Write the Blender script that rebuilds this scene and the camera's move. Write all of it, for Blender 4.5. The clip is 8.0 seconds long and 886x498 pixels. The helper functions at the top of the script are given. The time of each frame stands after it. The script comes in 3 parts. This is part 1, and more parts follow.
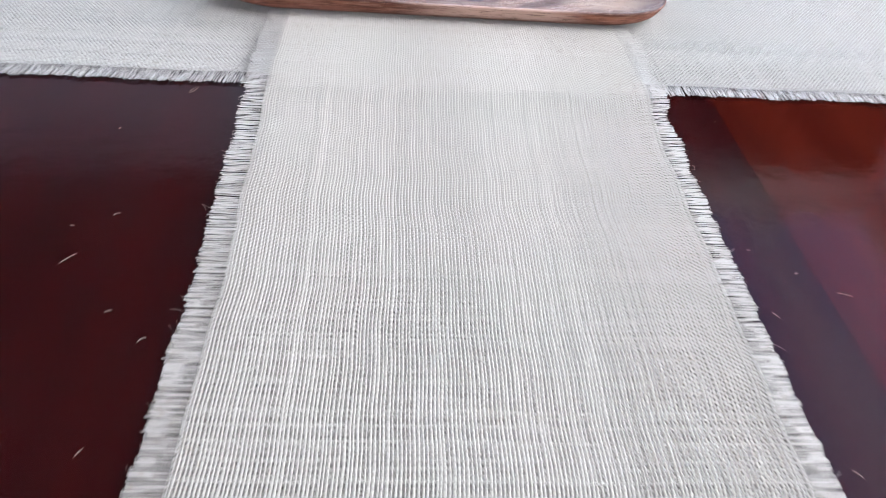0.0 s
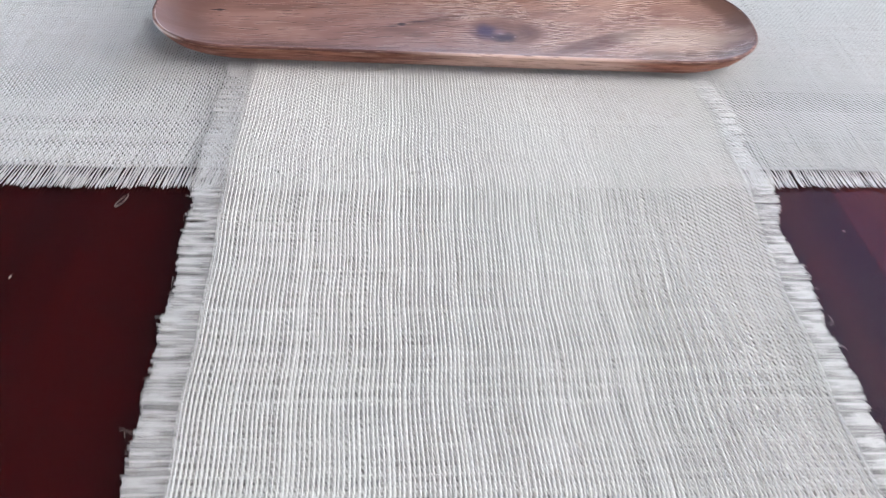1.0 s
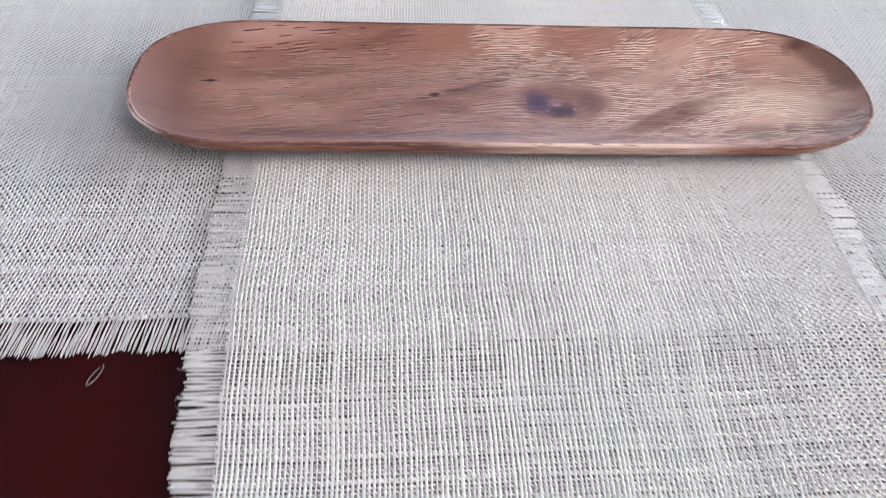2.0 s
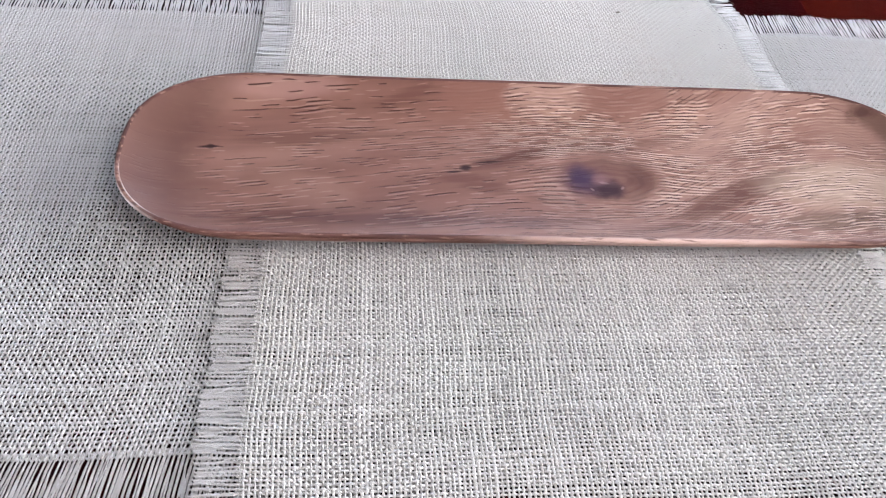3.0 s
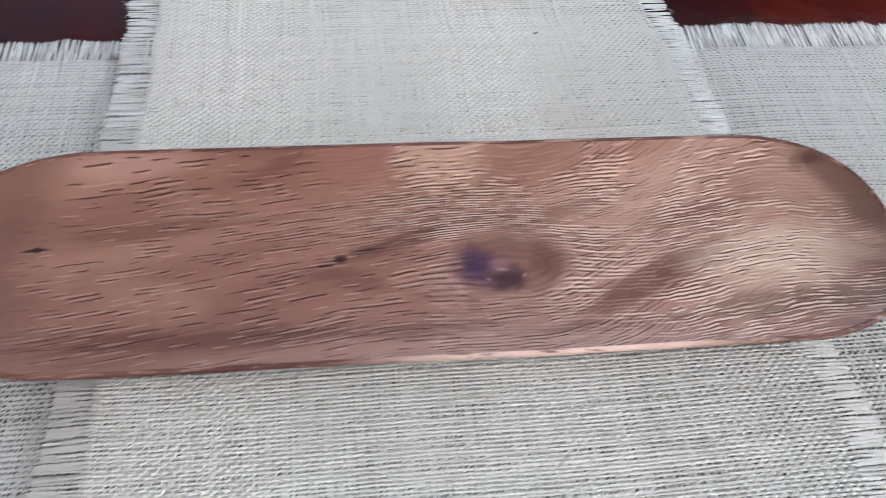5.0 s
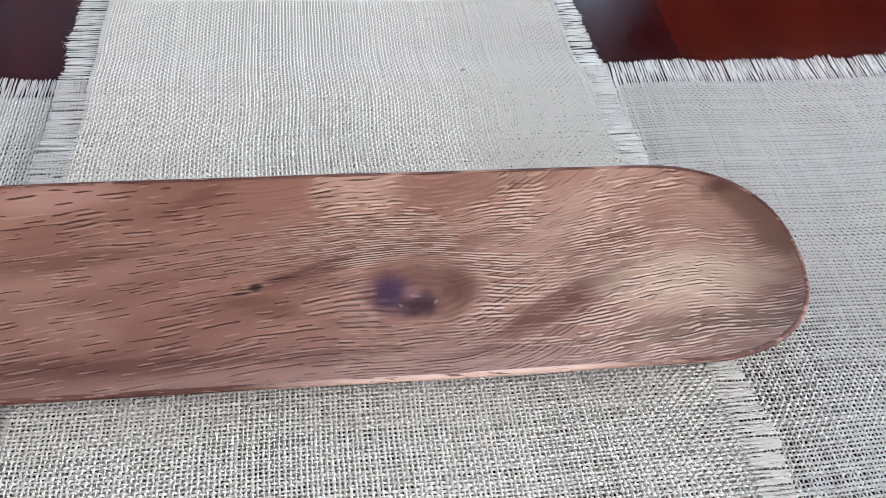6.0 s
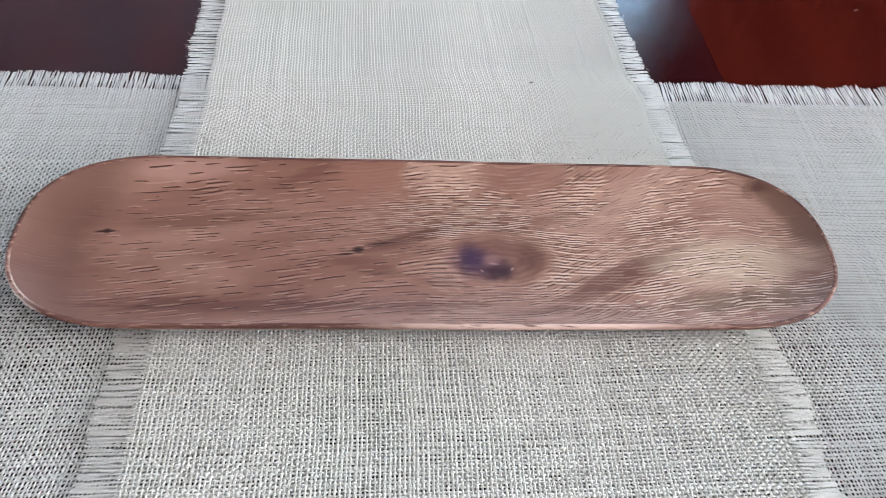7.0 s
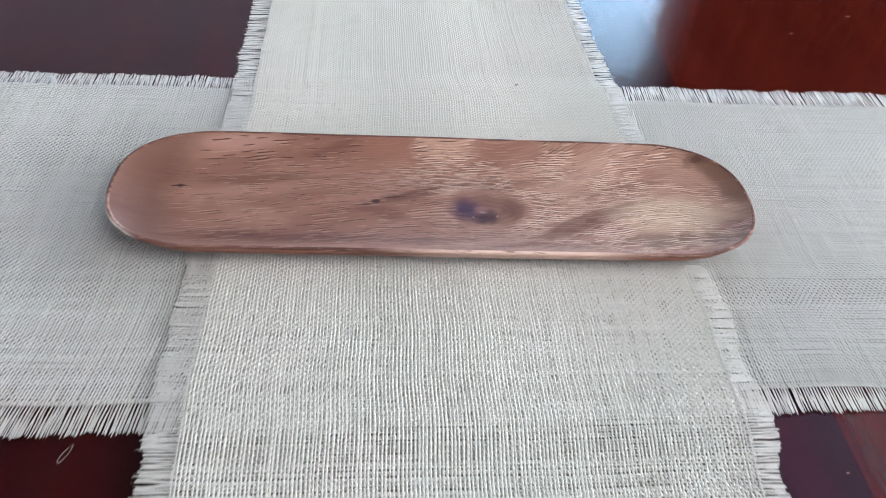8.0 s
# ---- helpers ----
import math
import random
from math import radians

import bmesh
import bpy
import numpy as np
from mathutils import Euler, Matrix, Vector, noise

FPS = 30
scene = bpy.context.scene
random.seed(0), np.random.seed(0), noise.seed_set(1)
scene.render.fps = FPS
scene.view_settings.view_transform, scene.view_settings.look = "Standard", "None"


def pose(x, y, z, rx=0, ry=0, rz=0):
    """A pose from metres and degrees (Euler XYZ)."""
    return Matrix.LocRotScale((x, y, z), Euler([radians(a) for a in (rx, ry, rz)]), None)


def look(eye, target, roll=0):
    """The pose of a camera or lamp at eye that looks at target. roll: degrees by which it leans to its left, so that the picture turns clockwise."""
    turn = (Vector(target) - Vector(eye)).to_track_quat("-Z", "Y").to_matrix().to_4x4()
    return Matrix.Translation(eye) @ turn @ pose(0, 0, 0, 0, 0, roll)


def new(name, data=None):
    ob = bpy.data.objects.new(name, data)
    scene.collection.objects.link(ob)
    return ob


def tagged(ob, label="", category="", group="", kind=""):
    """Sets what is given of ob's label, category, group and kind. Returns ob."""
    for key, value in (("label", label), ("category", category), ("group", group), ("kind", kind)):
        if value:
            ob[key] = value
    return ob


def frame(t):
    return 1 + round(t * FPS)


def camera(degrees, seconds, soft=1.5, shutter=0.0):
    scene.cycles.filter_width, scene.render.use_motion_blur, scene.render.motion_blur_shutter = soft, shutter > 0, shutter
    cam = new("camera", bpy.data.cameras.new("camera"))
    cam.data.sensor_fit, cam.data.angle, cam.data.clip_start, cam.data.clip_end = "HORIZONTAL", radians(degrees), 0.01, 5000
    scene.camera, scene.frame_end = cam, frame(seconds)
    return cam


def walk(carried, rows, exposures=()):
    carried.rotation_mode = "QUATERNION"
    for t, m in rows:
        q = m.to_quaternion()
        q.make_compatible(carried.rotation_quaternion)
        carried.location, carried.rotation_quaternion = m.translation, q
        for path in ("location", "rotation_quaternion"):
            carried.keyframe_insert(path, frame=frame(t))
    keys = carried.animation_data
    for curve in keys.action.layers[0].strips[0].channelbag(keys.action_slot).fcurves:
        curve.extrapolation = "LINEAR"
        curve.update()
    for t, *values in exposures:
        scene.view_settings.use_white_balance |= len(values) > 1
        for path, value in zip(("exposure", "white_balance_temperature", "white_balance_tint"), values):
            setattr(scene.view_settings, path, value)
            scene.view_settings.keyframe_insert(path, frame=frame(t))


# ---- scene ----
cam = camera(62.0, 8.0, soft=0.78, shutter=0.45)
PATH = [
    (0, (-0.0425, -0.7608, 1.1015), (0.0223, -0.0241, 0.4284), 4.91),
    (0.3, (-0.0466, -0.6800, 1.0908), (0.0278, 0.0293, 0.3898), 5.43),
    (0.5, (-0.0446, -0.6322, 1.0817), (0.0269, 0.0779, 0.3812), 5.13),
    (0.7, (-0.0469, -0.5880, 1.0749), (0.0167, 0.1183, 0.3699), 4.68),
    (1, (-0.0523, -0.5272, 1.0803), (0.0156, 0.1591, 0.3562), 4.60),
    (1.2, (-0.0610, -0.4799, 1.0834), (0.0163, 0.1856, 0.3411), 5.75),
    (1.5, (-0.0571, -0.4350, 1.0871), (0.0014, 0.2227, 0.3362), 3.92),
    (1.7, (-0.0639, -0.4081, 1.0845), (-0.0050, 0.2411, 0.3262), 3.55),
    (2.8, (-0.1008, -0.2874, 1.0766), (0.0157, 0.3158, 0.2876), 8.12),
    (3, (-0.1036, -0.2745, 1.0840), (-0.0038, 0.3230, 0.2884), 7.65),
    (3.5, (-0.1181, -0.2435, 1.0868), (-0.0110, 0.3298, 0.2745), 8.72),
    (4, (-0.1234, -0.2071, 1.0852), (0.0127, 0.3206, 0.2468), 12.37),
    (4.5, (-0.0872, -0.1881, 1.0867), (0.0315, 0.3366, 0.2437), 9.41),
    (5, (-0.0324, -0.1720, 1.0882), (0.0680, 0.3516, 0.2422), 6.22),
    (5.2, (-0.0074, -0.1679, 1.0948), (0.0837, 0.3493, 0.2438), 4.79),
    (6.3, (0.0079, -0.2035, 1.0950), (0.1247, 0.3824, 0.2930), 6.23),
    (6.5, (-0.0065, -0.2170, 1.1008), (0.0950, 0.3757, 0.3018), 5.78),
    (7, (-0.0370, -0.2527, 1.1188), (0.0557, 0.3631, 0.3364), 6.64),
    (7.5, (-0.0388, -0.3157, 1.1347), (0.0536, 0.3419, 0.3870), 5.98),
    (8, (-0.0422, -0.3874, 1.1598), (0.0407, 0.2878, 0.4268), 5.60),
]
EXPOSURES = [(0.0, -0.01, 6600, 13), (1.0, -0.06, 6580, 12.5), (1.5, -0.01, 6620, 13.5), (3.0, -0.03, 6650, 16), (3.5, -0.17, 6500, 10), (4.0, -0.17, 6560, 12), (4.5, -0.07, 6500, 10), (5.0, -0.17, 6550, 9.8), (6.5, -0.15, 6650, 9.2), (8.0, -0.12, 6650, 8.0)]
walk(cam, [(t, look(eye, target, roll)) for t, eye, target, roll in PATH], EXPOSURES)

# ---- light: sky, sun and lamps behind the windows of an unseen pale room ----
world = bpy.data.worlds.new("world")
scene.world = world
world.use_nodes = True
wn = world.node_tree
sky = wn.nodes.new("ShaderNodeTexSky")
sky.sky_type, sky.sun_disc = "NISHITA", False
sky.sun_elevation, sky.sun_rotation = radians(50), radians(265)
wn.links.new(sky.outputs[0], wn.nodes["Background"].inputs[0])
wn.nodes["Background"].inputs[1].default_value = 0.12

sun = new("sun", bpy.data.lights.new("sun", "SUN"))
sun.data.energy, sun.data.angle, sun.data.color = 2.5, radians(0.5), (1, 0.95, 0.88)
sun.matrix_world = look((-8, -0.7, 9), (0, 0, 0))

TOP = 0.75                                   # table top
ROOM = (-2.4, 2.4, -2.8, 2.2, 2.6)           # x0 x1 y0 y1 height
WIN_A = (-0.10, 1.10, 0.95, 2.14)             # in the far wall: x0 x1 z0 z1
WIN_B = (1.18, 1.95, 0.95, 2.35)             # in the wall to the right: y0 y1 z0 z1
WIN_D = (-1.05, 1.00, 0.90, 2.35)            # the wide one in the same wall, unseen, for the main light
FILL_WIN_C = (-0.60, 1.80, 0.95, 2.30)            # added in the wall behind, unseen, to light the near side: x0 x1 z0 z1
FILL_WIN_E = (-0.60, 1.00, 0.95, 2.30)             # added in the wall to the left, unseen, as a fill: y0 y1 z0 z1
ROOF_SHEEN = (1.12, 2.34, 0.30, 2.10)         # glazed ceiling openings, unseen, added for sheen and fill: x0 x1 y0 y1
ROOF_FILL = (0.40, 2.00, -1.70, -0.30)


def window_lamp(name, m, w, h, power, colour):
    la = bpy.data.lights.new(name, "AREA")
    la.shape, la.size, la.size_y, la.energy, la.color = "RECTANGLE", w, h, power, colour
    ob = new(name, la)
    ob.matrix_world = m
    return ob


window_lamp("added_window_light", look(((WIN_A[0] + WIN_A[1]) / 2, 2.32, (WIN_A[2] + WIN_A[3]) / 2), ((WIN_A[0] + WIN_A[1]) / 2, 0, (WIN_A[2] + WIN_A[3]) / 2)), WIN_A[1] - WIN_A[0] - 0.04, WIN_A[3] - WIN_A[2] - 0.04, 54, (0.45, 0.70, 1.0))
for WIN, power in ((WIN_B, 10), (WIN_D, 136)):
    mid_y, mid_z = (WIN[0] + WIN[1]) / 2, (WIN[2] + WIN[3]) / 2
    window_lamp("added_window_light", look((2.52, mid_y, mid_z), (0, mid_y, mid_z)), WIN[1] - WIN[0] - 0.04, WIN[3] - WIN[2] - 0.04, power, (0.88, 0.94, 1.0))
# added lamp in an unseen window, fills the shade left of the tray
window_lamp("added_window_light", look((-2.52, (FILL_WIN_E[0] + FILL_WIN_E[1]) / 2, (FILL_WIN_E[2] + FILL_WIN_E[3]) / 2), (0, (FILL_WIN_E[0] + FILL_WIN_E[1]) / 2, (FILL_WIN_E[2] + FILL_WIN_E[3]) / 2)), FILL_WIN_E[1] - FILL_WIN_E[0] - 0.04, FILL_WIN_E[3] - FILL_WIN_E[2] - 0.04, 14, (0.90, 0.95, 1.0))
# added fill lamp behind the camera, set in an unseen window
window_lamp("added_window_light", look(((FILL_WIN_C[0] + FILL_WIN_C[1]) / 2, -2.92, (FILL_WIN_C[2] + FILL_WIN_C[3]) / 2), ((FILL_WIN_C[0] + FILL_WIN_C[1]) / 2, 0, (FILL_WIN_C[2] + FILL_WIN_C[3]) / 2)), 2.36, 1.31, 24, (0.95, 0.96, 1.0))
mid_x, mid_y = (ROOF_SHEEN[0] + ROOF_SHEEN[1]) / 2, (ROOF_SHEEN[2] + ROOF_SHEEN[3]) / 2
# added overhead fill lamp in an unseen roof opening
window_lamp("added_window_light", pose((ROOF_FILL[0] + ROOF_FILL[1]) / 2, (ROOF_FILL[2] + ROOF_FILL[3]) / 2, 2.72), ROOF_FILL[1] - ROOF_FILL[0] - 0.04, ROOF_FILL[3] - ROOF_FILL[2] - 0.04, 46, (0.95, 0.95, 1.0))
# added bluish lamp overhead, gives the violet sheen on the table's right
window_lamp("added_window_light", pose(mid_x, mid_y, 2.72), ROOF_SHEEN[1] - ROOF_SHEEN[0] - 0.04, ROOF_SHEEN[3] - ROOF_SHEEN[2] - 0.04, 8.5, (0.50, 0.52, 1.0))


# ---- materials ----
class Graph:
    """Short hand for a node material."""

    def __init__(self, name):
        self.mat = bpy.data.materials.new(name)
        self.mat.use_nodes = True
        self.nt = self.mat.node_tree
        self.bsdf = self.nt.nodes["Principled BSDF"]

    def put(self, socket, value):
        if isinstance(value, bpy.types.NodeSocket):
            self.nt.links.new(value, socket)
        elif value is not None:
            socket.default_value = value

    def node(self, kind, ins=(), out=0, **props):
        n = self.nt.nodes.new("ShaderNode" + kind)
        for k, v in props.items():
            setattr(n, k, v)
        for k, v in (ins.items() if isinstance(ins, dict) else enumerate(ins)):
            self.put(n.inputs[k], v)
        return n.outputs[out]

    def math(self, op, *ins, clamp=False):
        return self.node("Math", ins, operation=op, use_clamp=clamp)

    def coords(self):
        return self.node("TexCoord", out=3)

    def stretch(self, v, sx, sy, sz):
        return self.node("VectorMath", (v, (sx, sy, sz)), operation="MULTIPLY")

    def noise(self, v, scale, detail=3.0, rough=0.55, dist=0.0):
        return self.node("TexNoise", {"Vector": v, "Scale": scale, "Detail": detail, "Roughness": rough, "Distortion": dist})

    def step(self, v, a, b, lo=0.0, hi=1.0):
        return self.node("MapRange", (v, a, b, lo, hi), interpolation_type="SMOOTHSTEP")

    def mix(self, f, a, b, blend="MIX"):
        n = self.nt.nodes.new("ShaderNodeMix")
        n.data_type, n.blend_type = "RGBA", blend
        for i, v in ((0, f), (6, a), (7, b)):
            self.put(n.inputs[i], v)
        return n.outputs[2]

    def bump(self, height, strength, dist, normal=None):
        n = self.nt.nodes.new("ShaderNodeBump")
        n.inputs["Strength"].default_value, n.inputs["Distance"].default_value = strength, dist
        self.put(n.inputs["Height"], height)
        if normal is not None:
            self.put(n.inputs["Normal"], normal)
        return n.outputs[0]

    def done(self, colour, rough, normal=None, **more):
        self.put(self.bsdf.inputs["Base Color"], colour)
        self.put(self.bsdf.inputs["Roughness"], rough)
        if normal is not None:
            self.put(self.bsdf.inputs["Normal"], normal)
        for k, v in more.items():
            self.put(self.bsdf.inputs[k.replace("_", " ")], v)
        return self.mat


def col(r, g, b):
    return (r, g, b, 1.0)


def burlap(name, tint):
    g = Graph(name)
    co = g.coords()
    isl = g.node("NewGeometry", out=8)
    r, gr, b = tint
    c = g.mix(isl, col(r * 0.91, gr * 0.905, b * 0.89), col(r * 1.05, gr * 1.05, b * 1.05))
    slub = g.noise(co, 260, 3)
    c = g.mix(g.step(slub, 0.52, 0.75), c, col(r * 0.80, gr * 0.76, b * 0.70))
    tone = g.noise(co, 9, 3)
    c = g.mix(g.step(tone, 0.35, 0.75), c, col(r * 0.93, gr * 0.95, b * 0.93))
    fib = g.noise(co, 2600, 2, 0.7)
    n = g.bump(fib, 0.5, 0.0004)
    return g.done(c, 0.62, n, Specular_IOR_Level=0.42, Sheen_Weight=0.6, Sheen_Roughness=0.45)


BURLAP = burlap("burlap", (0.498, 0.484, 0.446))
BURLAP_LOW = burlap("burlap_under", (0.446, 0.441, 0.416))
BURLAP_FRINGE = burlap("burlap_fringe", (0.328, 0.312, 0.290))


def lacquer(name, dark, light, rough):
    g = Graph(name)
    co = g.coords()
    st = g.stretch(co, 26, 2.2, 8)
    band = g.noise(st, 1.0, 5, 0.6, 0.4)
    c = g.mix(g.step(band, 0.3, 0.72), col(*dark), col(*light))
    pore = g.noise(g.stretch(co, 900, 45, 60), 1.0, 2)
    c = g.mix(g.step(pore, 0.60, 0.72, 0, 0.5), c, col(dark[0] * 0.5, dark[1] * 0.5, dark[2] * 0.5))
    dust = g.noise(co, 900, 2)
    c = g.mix(g.step(dust, 0.72, 0.82, 0, 0.05), c, col(0.35, 0.28, 0.26))
    smear = g.noise(co, 5, 4, 0.6)
    ro = g.step(smear, 0.3, 0.75, rough * 0.85, rough * 1.35)
    n = g.bump(g.noise(co, 55, 2), 0.05, 0.002)
    n = g.bump(pore, 0.05, 0.0004, n)
    return g.done(c, ro, n, Specular_IOR_Level=0.34)


TABLE_MAIN = lacquer("mahogany_lacquer", (0.0106, 0.0007, 0.0009), (0.0205, 0.0013, 0.0013), 0.13)
TABLE_LEAF = lacquer("mahogany_lacquer_leaf", (0.026, 0.0026, 0.0015), (0.044, 0.0046, 0.0021), 0.09)


def tray_wood():
    """Brown heartwood: soft bands, a violet knot in a brown halo, rippled figure towards one end, open pores along the grain."""
    g = Graph("acacia_wood")
    co = g.coords()
    sep = g.nt.nodes.new("ShaderNodeSeparateXYZ")
    g.put(sep.inputs[0], co)
    x, y, z = sep.outputs
    coarse = g.math("SUBTRACT", g.noise(co, 38, 3), 0.5)
    small = g.math("SUBTRACT", g.noise(co, 130, 3), 0.5)

    def oval(cx, cy, rx, ry, turn=0.0, rag=0.0, rag_small=0.0):
        """Distance from a turned ellipse's middle, 1 on its edge."""
        dx, dy = g.math("SUBTRACT", x, cx), g.math("SUBTRACT", y, cy)
        ca, sa = math.cos(radians(turn)), math.sin(radians(turn))
        a = g.math("ADD", g.math("MULTIPLY", dx, ca / rx), g.math("MULTIPLY", dy, sa / rx))
        b = g.math("SUBTRACT", g.math("MULTIPLY", dy, ca / ry), g.math("MULTIPLY", dx, sa / ry))
        d = g.math("SQRT", g.math("ADD", g.math("MULTIPLY", a, a), g.math("MULTIPLY", b, b)))
        d = g.math("ADD", d, g.math("MULTIPLY", coarse, rag))
        return g.math("ADD", d, g.math("MULTIPLY", small, rag_small))

    def stain(c, d, lo, hi, amount, colour):
        return g.mix(g.step(d, lo, hi, amount, 0.0), c, col(*colour))

    # the grain's lines climb along the tray and part round the knot
    kx, ky = g.math("SUBTRACT", x, 0.036), g.math("SUBTRACT", y, -0.010)
    ex = g.math("MULTIPLY", kx, 0.60)
    r2 = g.math("ADD", g.math("MULTIPLY", ex, ex), g.math("MULTIPLY", ky, ky))
    psi = g.math("MULTIPLY", ky, g.math("SUBTRACT", 1.0, g.math("DIVIDE", 0.00026, g.math("ADD", r2, 0.00032))))
    low_side = g.step(y, -0.020, 0.045, 1.0, 0.45)
    psi = g.math("SUBTRACT", psi, g.math("MULTIPLY", g.step(x, -0.23, 0.05, 0.0, 0.036), low_side))
    psi = g.math("SUBTRACT", psi, g.step(x, 0.045, 0.200, 0.0, 0.058))
    psi = g.math("ADD", psi, g.step(x, 0.185, 0.25, 0.0, 0.030))
    wob = g.noise(g.stretch(co, 9, 22, 20), 1.0, 2)
    psi = g.math("ADD", psi, g.math("MULTIPLY", g.math("SUBTRACT", wob, 0.5), 0.010))
    flow = g.node("CombineXYZ", (x, psi, z))
    right = g.step(x, -0.02, 0.12)
    # broad soft bands
    band = g.noise(g.stretch(flow, 5, 46, 20), 1.0, 3, 0.5)
    c = g.mix(g.step(band, 0.22, 0.78), col(0.130, 0.058, 0.042), col(0.212, 0.107, 0.078))
    thin = g.noise(g.stretch(flow, 6, 150, 40), 1.0, 3, 0.55)
    c = g.mix(g.math("MULTIPLY", g.step(thin, 0.52, 0.74, 0, 0.42), g.step(x, -0.10, 0.06, 0.4, 1.0)), c, col(0.090, 0.041, 0.031))
    cloud = g.noise(g.stretch(co, 16, 30, 20), 1.0, 3)
    c = g.mix(g.step(cloud, 0.46, 0.66, 0, 0.50), c, col(0.222, 0.120, 0.087))
    # pale figured wood towards one end
    pale = g.noise(g.stretch(flow, 12, 55, 20), 1.0, 3)
    c = g.mix(g.math("MULTIPLY", g.step(pale, 0.40, 0.62), g.math("MULTIPLY", right, 0.42)), c, col(0.310, 0.190, 0.145))
    # dark streaks, frayed along the grain
    fray = g.math("MULTIPLY", g.math("SUBTRACT", g.noise(g.stretch(flow, 16, 480, 60), 1.0, 2), 0.5), 1.9)
    for cx, cy, rx, ry, turn, amount in ((-0.125, -0.044, 0.085, 0.0085, 0, 0.75), (-0.130, 0.0225, 0.062, 0.0065, 6, 0.55), (-0.082, 0.0535, 0.024, 0.0060, 18, 0.50),
                                         (-0.017, 0.0080, 0.040, 0.0052, 16, 0.85), (0.038, 0.0170, 0.036, 0.0040, -2, 0.70), (-0.043, -0.0145, 0.024, 0.0060, -12, 0.50), (0.000, -0.0245, 0.034, 0.0040, -10, 0.40),
                                         (0.110, -0.0205, 0.062, 0.0105, 27, 0.75), (-0.020, -0.0440, 0.060, 0.0065, 0, 0.50), (0.075, -0.0470, 0.060, 0.0055, 2, 0.50), (0.030, -0.0340, 0.045, 0.0040, 0, 0.30), (0.090, 0.0280, 0.050, 0.0050, 14, 0.30)):
        c = stain(c, g.math("ADD", oval(cx, cy, rx, ry, turn, 1.0), fray), 0.30, 1.25, amount, (0.074, 0.029, 0.020))
    # rust patches near the far rim with pale figured wood between them
    seam = g.math("ADD", x, g.math("MULTIPLY", small, 0.022))
    far = g.step(g.math("ADD", y, g.math("MULTIPLY", coarse, 0.022)), 0.030, 0.048)
    patch = g.math("MULTIPLY", far, g.math("MULTIPLY", g.step(seam, -0.075, -0.052), g.step(seam, -0.022, -0.014, 1, 0)))
    c = g.mix(g.math("MULTIPLY", patch, 0.65), c, col(0.195, 0.090, 0.064))
    rust = oval(0.056, 0.0545, 0.034, 0.0095, 3, 0.7)
    c = stain(c, rust, 0.5, 1.3, 0.55, (0.185, 0.086, 0.063))
    glow = g.math("MULTIPLY", g.step(g.math("ADD", y, g.math("MULTIPLY", coarse, 0.03)), 0.034, 0.056), g.math("MULTIPLY", g.step(seam, -0.026, -0.006), g.step(seam, 0.012, 0.040, 1, 0)))
    c = g.mix(g.math("MULTIPLY", glow, 0.50), c, col(0.430, 0.270, 0.205))
    # pinkish sheen by the far rim, painted into the colour
    c = stain(c, oval(-0.160, 0.056, 0.040, 0.0075, 2, 0.8), 0.4, 1.2, 0.45, (0.330, 0.185, 0.155))
    # cream wood before the end, olive brown below it
    c = stain(c, oval(0.186, -0.008, 0.050, 0.0190, 4, 0.8), 0.4, 1.4, 0.55, (0.41, 0.310, 0.230))
    c = stain(c, oval(0.130, 0.044, 0.055, 0.0150, 18, 0.8), 0.4, 1.4, 0.30, (0.40, 0.255, 0.200))
    c = stain(c, oval(0.185, -0.0385, 0.056, 0.0100, 3, 0.8), 0.5, 1.3, 0.70, (0.105, 0.066, 0.043))
    # upturned ends browned darker: their shade is put into the colour
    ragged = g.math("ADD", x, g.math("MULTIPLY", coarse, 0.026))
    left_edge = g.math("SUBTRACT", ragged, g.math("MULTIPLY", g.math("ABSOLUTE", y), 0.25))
    left_end_shade = g.step(left_edge, -0.224, -0.188, 1, 0)
    c = g.mix(g.math("MULTIPLY", left_end_shade, 0.80), c, col(0.087, 0.041, 0.031))
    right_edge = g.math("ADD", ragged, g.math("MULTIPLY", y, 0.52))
    right_end_shade = g.step(right_edge, 0.230, 0.243)
    c = g.mix(g.math("MULTIPLY", right_end_shade, 0.75), c, col(0.108, 0.058, 0.042))
    ends = g.math("ADD", left_end_shade, right_end_shade, clamp=True)
    # the knot: brown halo with faint rings, violet stain, dark eye
    halo = oval(0.0400, -0.0085, 0.0345, 0.0225, 0, 0.7)
    ring = g.node("TexWave", {"Vector": g.node("CombineXYZ", (halo, 0.0, 0.0)), "Scale": 1.5, "Distortion": 1.2, "Detail": 2.0}, out=1)
    c = g.mix(g.math("MULTIPLY", g.step(halo, 0.55, 1.15, 0.80, 0.0), g.step(ring, 0.2, 0.8, 0.80, 1.0)), c, col(0.092, 0.040, 0.029))
    c = stain(c, oval(0.0240, -0.0120, 0.0240, 0.0150, 0, 0.5), 0.2, 1.2, 0.80, (0.080, 0.036, 0.044))
    c = stain(c, oval(0.0570, -0.0060, 0.0110, 0.0150, 8, 0.5), 0.3, 1.2, 0.60, (0.066, 0.027, 0.019))
    c = stain(c, oval(0.0205, -0.0085, 0.0115, 0.0135, -10, 0.5, 0.3), 0.20, 1.25, 0.92, (0.032, 0.015, 0.036))
    c = stain(c, oval(0.0360, -0.0165, 0.0120, 0.0092, 0, 0.3, 0.9), 0.30, 1.20, 0.92, (0.028, 0.011, 0.016))
